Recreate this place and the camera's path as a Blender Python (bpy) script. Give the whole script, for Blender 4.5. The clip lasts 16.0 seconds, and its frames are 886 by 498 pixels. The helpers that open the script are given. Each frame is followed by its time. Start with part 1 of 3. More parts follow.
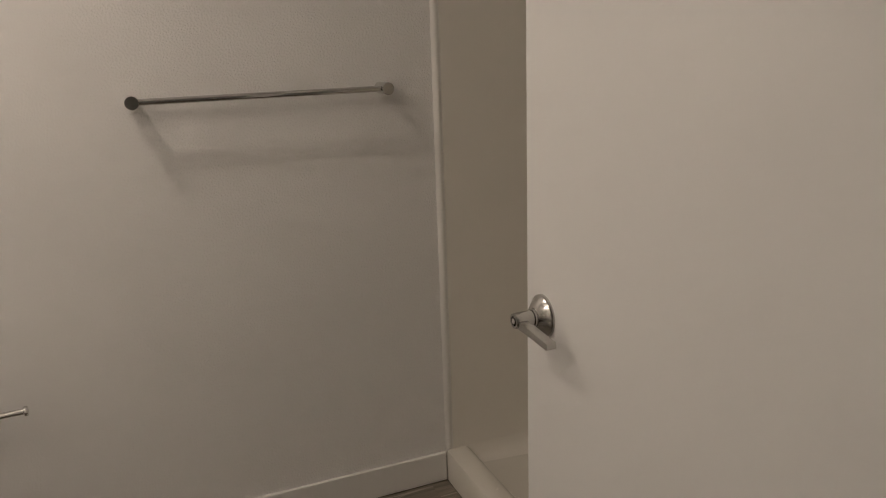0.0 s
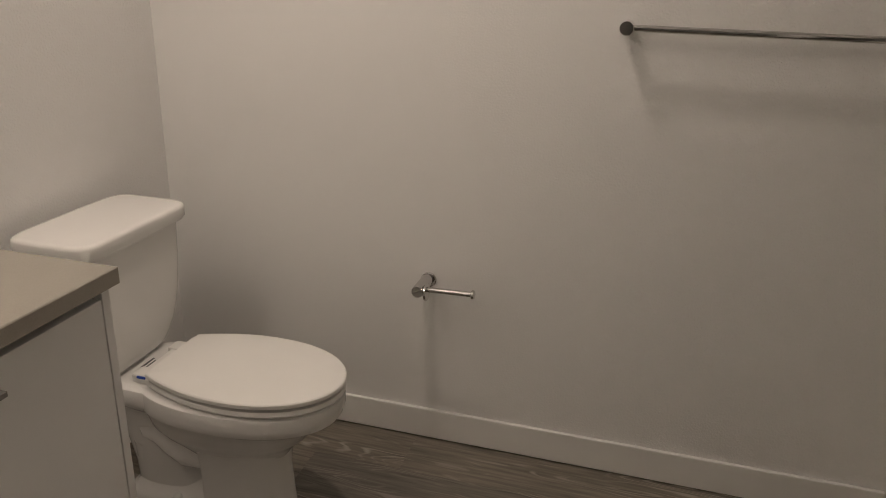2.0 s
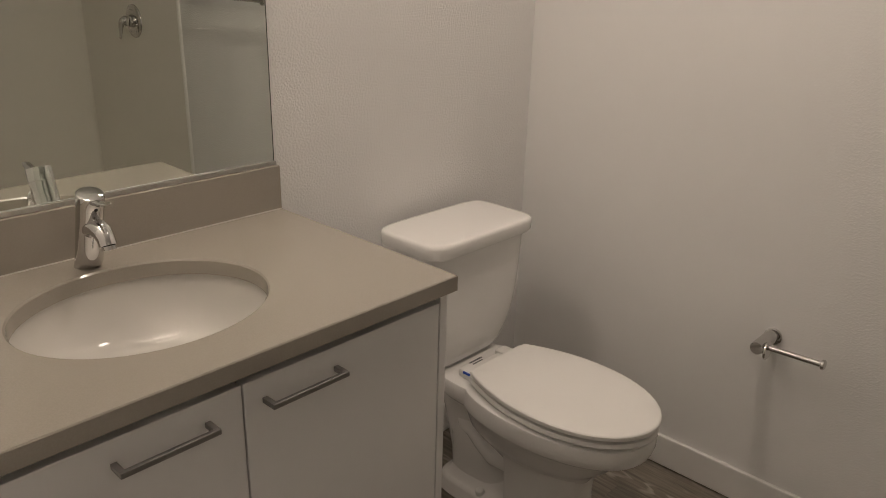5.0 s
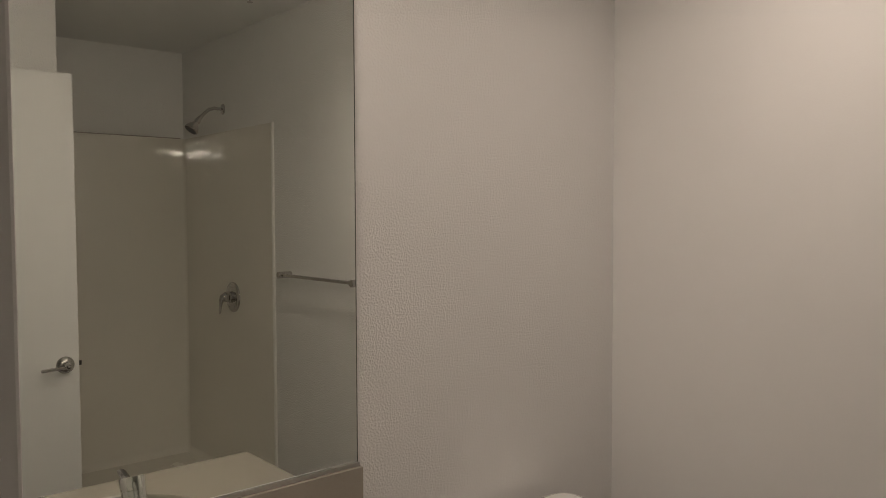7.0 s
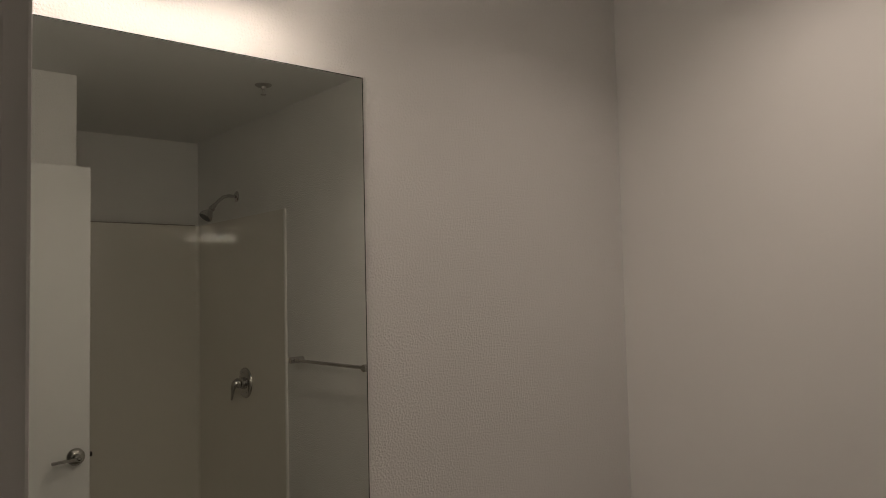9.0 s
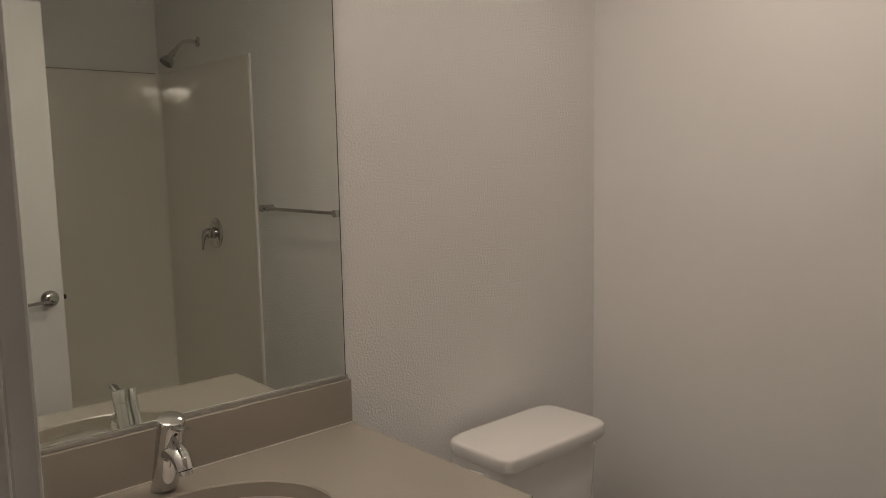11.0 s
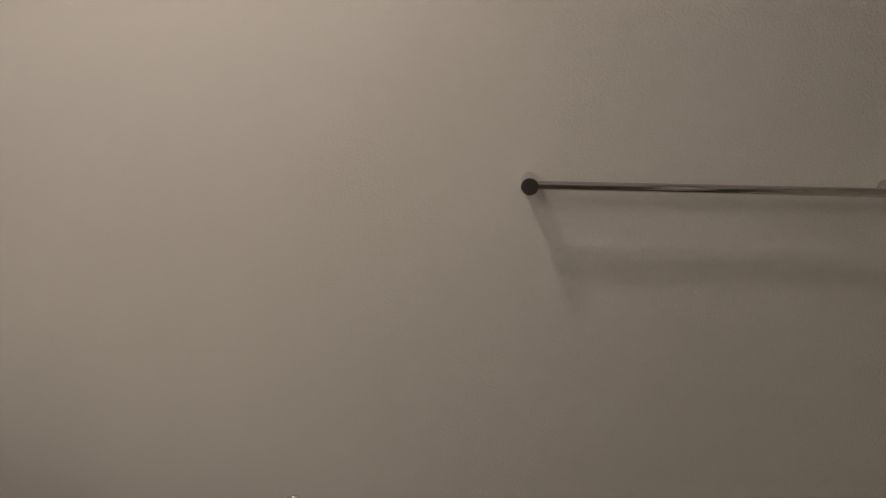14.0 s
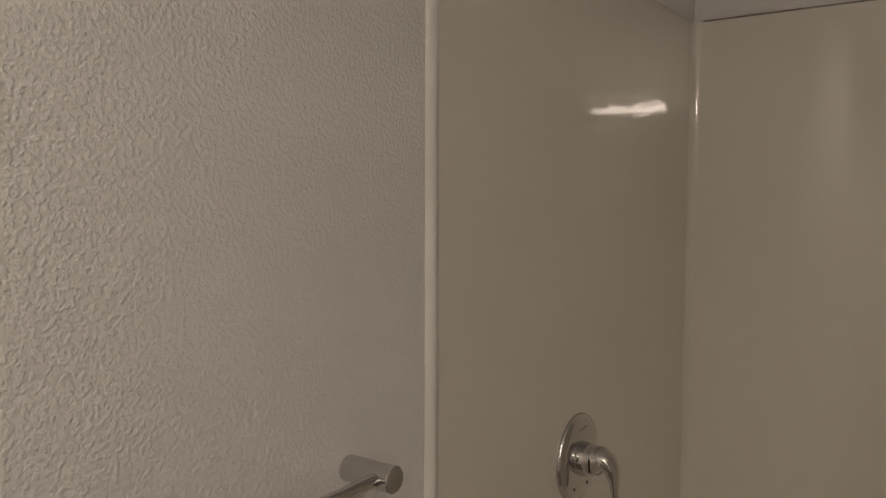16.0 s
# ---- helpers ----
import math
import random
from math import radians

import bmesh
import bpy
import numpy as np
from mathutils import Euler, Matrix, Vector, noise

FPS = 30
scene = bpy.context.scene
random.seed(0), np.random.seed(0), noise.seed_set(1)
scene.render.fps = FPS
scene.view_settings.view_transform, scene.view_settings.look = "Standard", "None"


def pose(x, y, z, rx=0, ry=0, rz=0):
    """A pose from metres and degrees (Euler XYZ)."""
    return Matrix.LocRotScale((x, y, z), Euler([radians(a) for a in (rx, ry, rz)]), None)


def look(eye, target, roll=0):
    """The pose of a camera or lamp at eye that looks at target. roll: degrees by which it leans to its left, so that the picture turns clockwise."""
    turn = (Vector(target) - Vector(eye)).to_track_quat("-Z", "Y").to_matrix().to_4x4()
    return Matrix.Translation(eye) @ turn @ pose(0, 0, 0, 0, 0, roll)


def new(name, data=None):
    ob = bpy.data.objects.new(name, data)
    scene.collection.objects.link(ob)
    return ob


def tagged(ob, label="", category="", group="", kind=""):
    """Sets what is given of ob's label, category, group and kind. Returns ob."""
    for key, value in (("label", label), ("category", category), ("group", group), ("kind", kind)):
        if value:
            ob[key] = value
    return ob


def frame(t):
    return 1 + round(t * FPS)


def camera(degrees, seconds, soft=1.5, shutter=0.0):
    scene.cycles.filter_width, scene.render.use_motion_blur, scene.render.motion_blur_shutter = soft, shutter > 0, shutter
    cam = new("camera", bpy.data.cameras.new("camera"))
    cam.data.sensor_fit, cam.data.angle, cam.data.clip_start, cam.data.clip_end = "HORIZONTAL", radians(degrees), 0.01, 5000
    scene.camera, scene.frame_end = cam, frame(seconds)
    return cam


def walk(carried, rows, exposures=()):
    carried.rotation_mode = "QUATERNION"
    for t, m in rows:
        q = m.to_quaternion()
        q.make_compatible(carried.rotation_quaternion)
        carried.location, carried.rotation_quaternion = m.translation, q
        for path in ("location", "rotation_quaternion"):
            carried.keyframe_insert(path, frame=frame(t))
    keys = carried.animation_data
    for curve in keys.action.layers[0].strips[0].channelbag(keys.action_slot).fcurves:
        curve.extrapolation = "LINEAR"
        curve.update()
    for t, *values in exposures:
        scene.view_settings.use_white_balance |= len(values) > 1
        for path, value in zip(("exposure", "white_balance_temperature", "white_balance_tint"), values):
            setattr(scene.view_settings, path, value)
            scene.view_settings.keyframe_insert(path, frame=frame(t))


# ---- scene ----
cam = camera(60.2, 16.0, soft=1.0)
PATH = [
    (0, (1.276, -2.003, 1.340), (2.005, -0.215, 0.818), -2.0),
    (0.5, (1.355, -1.877, 1.337), (1.742, 0.009, 0.796), -0.7),
    (1, (1.414, -1.824, 1.322), (1.387, 0.095, 0.751), 0.9),
    (1.5, (1.388, -1.855, 1.350), (1.08, 0.014, 0.708), 0.5),
    (2, (1.402, -1.908, 1.355), (0.894, -0.107, 0.656), 1.6),
    (2.5, (1.41, -1.9, 1.347), (0.65, -0.21, 0.594), 1.0),
    (3, (1.413, -1.869, 1.343), (0.396, -0.339, 0.553), 1.1),
    (3.2, (1.415, -1.866, 1.341), (0.319, -0.397, 0.542), 1.0),
    (5.3, (1.401, -1.864, 1.414), (0.072, -0.515, 0.7695), 1.1),
    (5.5, (1.397, -1.866, 1.428), (0.026, -0.529, 0.8505), 0.8),
    (6, (1.387, -1.863, 1.458), (-0.054, -0.545, 1.0285), 0.2),
    (6.5, (1.386, -1.864, 1.487), (-0.101, -0.548, 1.2485), 0.0),
    (7, (1.390, -1.863, 1.516), (-0.124, -0.560, 1.4265), -0.2),
    (7.5, (1.392, -1.860, 1.538), (-0.137, -0.573, 1.5505), -0.4),
    (8, (1.397, -1.864, 1.551), (-0.133, -0.582, 1.6495), -0.7),
    (8.5, (1.403, -1.869, 1.553), (-0.128, -0.590, 1.6785), -1.0),
    (9, (1.401, -1.865, 1.537), (-0.131, -0.586, 1.6505), -1.3),
    (9.5, (1.391, -1.860, 1.503), (-0.144, -0.579, 1.4725), -1.1),
    (9.7, (1.390, -1.864, 1.483), (-0.143, -0.584, 1.3905), -0.8),
    (11.8, (1.409, -1.895, 1.452), (0.096, -0.43, 1.094), 0.5),
    (12, (1.407, -1.904, 1.455), (0.251, -0.314, 1.085), 0.5),
    (12.5, (1.397, -1.878, 1.465), (0.583, -0.109, 1.012), 1.0),
    (13, (1.356, -1.732, 1.457), (0.75, 0.115, 0.986), 1.2),
    (13.5, (1.309, -1.553, 1.451), (0.877, 0.335, 0.954), 1.8),
    (14, (1.280, -1.405, 1.460), (1.088, 0.527, 0.954), 0.3),
    (14.5, (1.24, -1.242, 1.47), (1.473, 0.682, 0.976), -0.8),
    (15, (1.225, -1.006, 1.504), (1.984, 0.809, 1.144), -0.1),
    (15.5, (1.25, -0.783, 1.524), (2.466, 0.783, 1.258), 1.3),
    (16, (1.263, -0.598, 1.546), (2.9, 0.544, 1.415), 0.2),
]
EXPOSURE = [(0, 0.43), (2, 0.41), (3.2, 0.46), (5.3, 0.39), (6, 0.30), (6.5, 0.17), (7, -0.04), (7.5, -0.18), (8, -0.54), (8.5, -0.70), (9, -0.65), (9.5, -0.18), (9.8, -0.02), (12, -0.04), (13.5, -0.05), (14.5, 0.09), (15, 0.32), (16, 0.50)]
walk(cam, [(t, look(eye, target, roll)) for t, eye, target, roll in PATH], EXPOSURE)

# ---- world and lights ----
world = bpy.data.worlds.new("world")
scene.world = world
world.use_nodes = True
world.node_tree.nodes["Background"].inputs[0].default_value = (0.9, 0.95, 1.0, 1)
world.node_tree.nodes["Background"].inputs[1].default_value = 0.0
TUBE_POWER = 24.5
DOWN_WATTS = 3.1
WARM = (1.0, 0.835, 0.700)

# ---- plan, metres: x from the mirror wall, y from the towel wall, z from the floor ----
CEIL = 2.50
SOUTH = -1.803          # room face of the door wall
DOOR_L, DOOR_R = 1.028, 1.862
SHOWER_X, SHOWER_BACK = 2.077, 3.19
PARTITION = -0.99       # shower partition
STALL_TOP = 1.98


# ---- materials ----
def material(name, color, rough=0.5, metal=0.0, spec=0.5, coat=0.0):
    m = bpy.data.materials.new(name)
    m.use_nodes = True
    b = m.node_tree.nodes["Principled BSDF"]
    b.inputs["Base Color"].default_value = (*color, 1)
    b.inputs["Roughness"].default_value = rough
    b.inputs["Metallic"].default_value = metal
    b.inputs["Specular IOR Level"].default_value = spec
    b.inputs["Coat Weight"].default_value = coat
    b.inputs["Coat Roughness"].default_value = 0.08
    return m


def node(m, kind, **values):
    n = m.node_tree.nodes.new(kind)
    for key, v in values.items():
        n.inputs[key.replace("_", " ")].default_value = v
    return n


def link(m, a, b):
    m.node_tree.links.new(a, b)


def object_coords(m):
    g = m.node_tree.nodes.new("ShaderNodeNewGeometry")
    return g.outputs["Position"]


def noise_tex(m, scale, detail=3.0, rough=0.5, coords=None):
    n = node(m, "ShaderNodeTexNoise", Scale=scale, Detail=detail, Roughness=rough)
    link(m, coords or object_coords(m), n.inputs["Vector"])
    return n.outputs["Fac"]


def mix_color(m, fac, a, b):
    n = m.node_tree.nodes.new("ShaderNodeMix")
    n.data_type = "RGBA"
    link(m, fac, n.inputs["Factor"])
    for value, socket in ((a, n.inputs[6]), (b, n.inputs[7])):
        if isinstance(value, tuple):
            socket.default_value = (*value, 1)
        else:
            link(m, value, socket)
    return n.outputs[2]


def ramp(m, fac, lo, hi):
    n = node(m, "ShaderNodeMapRange", From_Min=lo, From_Max=hi)
    link(m, fac, n.inputs["Value"])
    return n.outputs["Result"]


def bump(m, height, distance, strength=1.0, under=None):
    n = node(m, "ShaderNodeBump", Strength=strength, Distance=distance)
    link(m, height, n.inputs["Height"])
    if under:
        link(m, under, n.inputs["Normal"])
    return n.outputs["Normal"]


def set_in(m, name, socket):
    link(m, socket, m.node_tree.nodes["Principled BSDF"].inputs[name])


def vary(m, a, b, scale=2.0, rough_a=None, rough_b=None, rough_scale=9.0):
    """A slow drift between two colours, and between two roughnesses."""
    set_in(m, "Base Color", mix_color(m, ramp(m, noise_tex(m, scale, 4), 0.3, 0.7), a, b))
    if rough_a is not None:
        n = node(m, "ShaderNodeMapRange", From_Min=0.3, From_Max=0.7, To_Min=rough_a, To_Max=rough_b)
        link(m, noise_tex(m, rough_scale, 4), n.inputs["Value"])
        set_in(m, "Roughness", n.outputs["Result"])
    return m


def wall_paint(name, a, b, relief, heavy=None):
    """Eggshell paint over sprayed orange-peel plaster."""
    m = vary(material(name, a, 0.55, spec=0.35), a, b, 1.6, 0.5, 0.62)
    peel = ramp(m, noise_tex(m, 185.0, 1.5, 0.5), 0.40, 0.66)
    fine = noise_tex(m, 210.0, 1.0, 0.5)
    patch = ramp(m, noise_tex(m, 3.0, 2.0), 0.1, 0.7)
    first = node(m, "ShaderNodeMath")
    first.operation = "MULTIPLY"
    link(m, peel, first.inputs[0])
    link(m, patch, first.inputs[1])
    height = first.outputs[0]
    if heavy:
        # the sprayed texture grows heavier along the wall
        axis = m.node_tree.nodes.new("ShaderNodeSeparateXYZ")
        link(m, object_coords(m), axis.inputs[0])
        grow = node(m, "ShaderNodeMapRange", From_Min=heavy[0], From_Max=heavy[1], To_Min=0.05, To_Max=1.2)
        link(m, axis.outputs[0], grow.inputs["Value"])
        more = node(m, "ShaderNodeMath")
        more.operation = "MULTIPLY"
        link(m, peel, more.inputs[0])
        link(m, grow.outputs[0], more.inputs[1])
        height = more.outputs[0]
    low = bump(m, height, relief * 0.9)
    mid = bump(m, peel, relief * (0.05 if heavy else 0.35), 1.0, low)
    set_in(m, "Normal", bump(m, fine, relief * 0.10, 1.0, mid))
    return m


PAINT = wall_paint("wall_paint", (0.855, 0.848, 0.835), (0.875, 0.868, 0.855), 0.00062)
PAINT_NORTH = wall_paint("wall_paint_north", (0.855, 0.848, 0.835), (0.875, 0.868, 0.855), 0.00068, (0.80, 1.4))
PAINT_CEIL = wall_paint("ceiling_paint", (0.86, 0.86, 0.85), (0.88, 0.88, 0.87), 0.0005)
TRIM = vary(material("trim_paint", (0.78, 0.77, 0.75), 0.35), (0.84, 0.83, 0.81), (0.86, 0.85, 0.83), 3.0, 0.3, 0.42)
DOOR_PAINT = vary(material("door_paint", (0.74, 0.74, 0.73), 0.38), (0.82, 0.82, 0.81), (0.845, 0.845, 0.835), 1.5, 0.34, 0.45)
set_in(DOOR_PAINT, "Normal", bump(DOOR_PAINT, noise_tex(DOOR_PAINT, 170.0, 3.0), 0.0002))
CABINET = vary(material("cabinet_laminate", (0.74, 0.73, 0.72), 0.3), (0.88, 0.875, 0.865), (0.90, 0.89, 0.88), 2.5, 0.20, 0.26)
GELCOAT = vary(material("shower_gelcoat", (0.72, 0.685, 0.60), 0.04, spec=1.0), (0.86, 0.83, 0.765), (0.88, 0.85, 0.785), 1.2, 0.012, 0.03)
set_in(GELCOAT, "Normal", bump(GELCOAT, noise_tex(GELCOAT, 16.0, 2.0), 0.0004))
PAN = vary(material("shower_pan_gelcoat", (0.74, 0.72, 0.66), 0.25), (0.76, 0.735, 0.67), (0.78, 0.755, 0.69), 4.0, 0.24, 0.28)
CERAMIC = vary(material("vitreous_china", (0.80, 0.79, 0.77), 0.08, coat=0.0), (0.85, 0.84, 0.82), (0.87, 0.86, 0.84), 3.0, 0.08, 0.13)
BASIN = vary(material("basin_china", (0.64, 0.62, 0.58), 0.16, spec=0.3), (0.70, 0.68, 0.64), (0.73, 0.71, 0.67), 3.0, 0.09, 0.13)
SEAT = vary(material("seat_plastic", (0.80, 0.79, 0.76), 0.22), (0.84, 0.83, 0.80), (0.86, 0.85, 0.82), 4.0, 0.36, 0.44)
CHROME = vary(material("chrome", (0.56, 0.55, 0.54), 0.06, 1.0), (0.60, 0.59, 0.58), (0.64, 0.63, 0.62), 20.0, 0.02, 0.04, 60.0)
NICKEL = vary(material("satin_nickel", (0.55, 0.54, 0.52), 0.28, 1.0), (0.50, 0.49, 0.47), (0.53, 0.52, 0.50), 30.0, 0.20, 0.25, 40.0)
PULL = vary(material("brushed_pull_metal", (0.42, 0.41, 0.40), 0.34, 1.0), (0.33, 0.32, 0.31), (0.38, 0.37, 0.36), 30.0, 0.3, 0.4, 90.0)
BRONZE = vary(material("dark_bronze", (0.15, 0.13, 0.13), 0.3, 1.0), (0.13, 0.112, 0.112), (0.17, 0.15, 0.148), 30.0, 0.26, 0.36, 70.0)
# near-black for recesses; on the vanity's top rail it stands in for shade
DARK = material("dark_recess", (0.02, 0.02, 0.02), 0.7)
BLUE = material("blue_plastic", (0.02, 0.08, 0.45), 0.35)
LATCH = material("dark_latch_metal", (0.10, 0.095, 0.09), 0.35, 1.0)
ALUMINIUM = vary(material("bright_aluminium", (0.82, 0.81, 0.79), 0.3, 1.0), (0.50, 0.49, 0.47), (0.56, 0.55, 0.53), 30.0, 0.38, 0.46, 60.0)
INK = material("grey_ink", (0.12, 0.12, 0.13), 0.5)
CAULK = vary(material("caulk", (0.36, 0.34, 0.30), 0.6), (0.30, 0.28, 0.25), (0.42, 0.40, 0.35), 25.0)
SEALANT = vary(material("pale_sealant", (0.66, 0.63, 0.58), 0.45), (0.60, 0.57, 0.52), (0.68, 0.65, 0.60), 30.0)
WHITE_PLASTIC = material("white_plastic", (0.78, 0.78, 0.76), 0.35)
MIRROR = material("mirror_silver", (0.905, 0.945, 0.90), 0.0, 1.0)
MIRROR_EDGE = material("mirror_edge", (0.05, 0.06, 0.05), 0.2)

# engineered stone counter: fine grains in a warm grey
QUARTZ = material("quartz_counter", (0.40, 0.36, 0.31), 0.16, spec=0.65)
grain = ramp(QUARTZ, noise_tex(QUARTZ, 420.0, 2.0), 0.35, 0.65)
cloud = ramp(QUARTZ, noise_tex(QUARTZ, 6.0, 4.0), 0.3, 0.7)
set_in(QUARTZ, "Base Color", mix_color(QUARTZ, grain, mix_color(QUARTZ, cloud, (0.352, 0.322, 0.279), (0.375, 0.344, 0.299)), (0.380, 0.348, 0.302)))


def wood_floor():
    """Grey vinyl planks: streaked grain along x, each plank of its own tone."""
    m = material("grey_wood_vinyl", (0.16, 0.14, 0.125), 0.45)
    info = m.node_tree.nodes.new("ShaderNodeObjectInfo")
    shift = m.node_tree.nodes.new("ShaderNodeVectorMath")
    shift.operation = "MULTIPLY_ADD"
    link(m, object_coords(m), shift.inputs[0])
    shift.inputs[1].default_value = (1.2, 20.0, 1.0)
    offset = m.node_tree.nodes.new("ShaderNodeVectorMath")
    offset.operation = "SCALE"
    offset.inputs[0].default_value = (17.0, 31.0, 5.0)
    link(m, info.outputs["Random"], offset.inputs["Scale"])
    link(m, offset.outputs[0], shift.inputs[2])
    streak = ramp(m, noise_tex(m, 4.5, 8.0, 0.62, shift.outputs[0]), 0.32, 0.68)
    long = m.node_tree.nodes.new("ShaderNodeVectorMath")
    long.operation = "MULTIPLY_ADD"
    link(m, object_coords(m), long.inputs[0])
    long.inputs[1].default_value = (0.9, 7.0, 1.0)
    link(m, offset.outputs[0], long.inputs[2])
    field = noise_tex(m, 1.5, 2.5, 0.45, long.outputs[0])
    wave = node(m, "ShaderNodeMath")
    wave.operation = "MULTIPLY"
    link(m, field, wave.inputs[0])
    wave.inputs[1].default_value = 140.0
    sine = node(m, "ShaderNodeMath")
    sine.operation = "SINE"
    link(m, wave.outputs[0], sine.inputs[0])
    lines = ramp(m, sine.outputs[0], 0.45, 1.0)
    where = ramp(m, noise_tex(m, 3.2, 3.0, 0.5, long.outputs[0]), 0.46, 0.66)
    both = node(m, "ShaderNodeMath")
    both.operation = "MULTIPLY"
    link(m, lines, both.inputs[0])
    link(m, where, both.inputs[1])
    rings = both.outputs[0]
    base = mix_color(m, streak, (0.120, 0.107, 0.088), (0.268, 0.241, 0.200))
    base = mix_color(m, rings, base, (0.40, 0.365, 0.315))
    tone = mix_color(m, info.outputs["Random"], (0.78, 0.78, 0.79), (1.1, 1.08, 1.06))
    mul = m.node_tree.nodes.new("ShaderNodeMix")
    mul.data_type, mul.blend_type = "RGBA", "MULTIPLY"
    mul.inputs["Factor"].default_value = 1.0
    link(m, base, mul.inputs[6])
    link(m, tone, mul.inputs[7])
    set_in(m, "Base Color", mul.outputs[2])
    set_in(m, "Normal", bump(m, streak, 0.00012))
    return m


PLANK = wood_floor()


def glow(name, color, strength):
    m = bpy.data.materials.new(name)
    m.use_nodes = True
    b = m.node_tree.nodes["Principled BSDF"]
    b.inputs["Base Color"].default_value = (0.8, 0.8, 0.8, 1)
    b.inputs["Emission Color"].default_value = (*color, 1)
    b.inputs["Emission Strength"].default_value = strength
    return m


TUBE_GLOW = glow("lit_diffuser", WARM, TUBE_POWER)
LENS_GLOW = glow("lit_lens", WARM, 6.0)


# ---- mesh helpers ----
ORIGIN = {}


def thing(name, at, label, category, group="", kind=""):
    ob = new(name)
    ob.empty_display_size = 0.05
    ob.location = at
    ORIGIN[ob] = Vector(at)
    return tagged(ob, label, category, group, kind)


def part(name, bm, mat, parent=None, label="", smooth=False):
    """One mesh object from a bmesh in world coordinates, under its thing or part."""
    at = ORIGIN.get(parent, Vector((0, 0, 0)))
    bmesh.ops.recalc_face_normals(bm, faces=bm.faces)
    bmesh.ops.translate(bm, verts=bm.verts, vec=-at)
    me = bpy.data.meshes.new(name)
    bm.to_mesh(me)
    bm.free()
    me.materials.append(mat)
    if smooth:
        me.polygons.foreach_set("use_smooth", [True] * len(me.polygons))
        me.set_sharp_from_angle(angle=radians(38))
    ob = new(name, me)
    ORIGIN[ob] = at
    if parent:
        ob.parent = parent
    return tagged(ob, label)


def solid(lo, hi, bevel=0.0, segments=2):
    bm = bmesh.new()
    size = Vector(hi) - Vector(lo)
    bmesh.ops.create_cube(bm, size=1.0, matrix=Matrix.Translation((Vector(lo) + Vector(hi)) / 2) @ Matrix.Diagonal((*size, 1)))
    if bevel:
        bmesh.ops.bevel(bm, geom=bm.edges[:], offset=bevel, segments=segments, affect="EDGES", profile=0.5)
    return bm


def join(*bms):
    out = bms[0]
    for b in bms[1:]:
        me = bpy.data.meshes.new("tmp")
        b.to_mesh(me)
        b.free()
        out.from_mesh(me)
        bpy.data.meshes.remove(me)
    return out


def loft(rings, cap_start=True, cap_end=True, closed=True):
    """A skin over rings of points, all with the same count."""
    bm = bmesh.new()
    rows = [[bm.verts.new(p) for p in ring] for ring in rings]
    n = len(rows[0])
    for a, b in zip(rows, rows[1:]):
        for i in range(n if closed else n - 1):
            j = (i + 1) % n
            bm.faces.new((a[i], a[j], b[j], b[i]))
    if cap_start:
        bm.faces.new(rows[0][::-1])
    if cap_end:
        bm.faces.new(rows[-1])
    return bm


def frame_of(axis):
    axis = Vector(axis).normalized()
    side = axis.cross((0, 0, 1)) if abs(axis.z) < 0.9 else axis.cross((0, 1, 0))
    side.normalize()
    return side, side.cross(axis).normalized()


def turned(at, axis, profile, n=32, cap_start=True, cap_end=True):
    """A lathe: profile is (distance along the axis, radius)."""
    at, axis = Vector(at), Vector(axis).normalized()
    u, v = frame_of(axis)
    rings = []
    for d, r in profile:
        rings.append([at + axis * d + (u * math.cos(a) + v * math.sin(a)) * r for a in (2 * math.pi * k / n for k in range(n))])
    return loft(rings, cap_start, cap_end)


def rod(a, b, r, n=20, round_end=0.0):
    a, b = Vector(a), Vector(b)
    d = (b - a).length
    e = round_end
    profile = [(0, r - e), (e, r), (d - e, r), (d, r - e)] if e else [(0, r), (d, r)]
    return turned(a, b - a, profile, n)


def sweep(points, sizes, n=20):
    """A tube along points; sizes gives (half width, half height) at each."""
    pts = [Vector(p) for p in points]
    rings = []
    for i, p in enumerate(pts):
        t = (pts[min(i + 1, len(pts) - 1)] - pts[max(i - 1, 0)]).normalized()
        u, v = frame_of(t)
        w, h = sizes[i]
        rings.append([p + u * w * math.cos(a) + v * h * math.sin(a) for a in (2 * math.pi * k / n for k in range(n))])
    return loft(rings)


def superellipse(cx, cy, z, a, b, power=2.0, n=48, front=None):
    """A level ring; front stretches the half that faces +x."""
    out = []
    for k in range(n):
        t = 2 * math.pi * k / n
        c, s = math.cos(t), math.sin(t)
        x = math.copysign(abs(c) ** (2 / power), c) * (front if front and c > 0 else a)
        y = math.copysign(abs(s) ** (2 / power), s) * b
        out.append((cx + x, cy + y, z))
    return out


def structure(name, bm, mat, label, category):
    return tagged(part(name, bm, mat, None), label, category, "", "structure")


# ---- the shell ----
W = 0.12
structure("wall_west", solid((-W, SOUTH - W, 0), (0, W, CEIL)), PAINT, "off-white orange-peel wall behind the vanity and toilet", "wall")
structure("wall_north", solid((0, 0, 0), (SHOWER_BACK + 0.145, W, CEIL)), PAINT_NORTH, "off-white orange-peel wall holding the towel bar", "wall")
structure("wall_shower_back", solid((SHOWER_BACK + 0.025, PARTITION - W, 0), (SHOWER_BACK + 0.145, 0, CEIL)), PAINT, "off-white wall above the shower stall's back", "wall")
structure("wall_partition", solid((SHOWER_X, SOUTH, 0), (SHOWER_X + W, PARTITION, CEIL), 0.003), PAINT, "off-white wall beside the shower behind the open door", "wall")
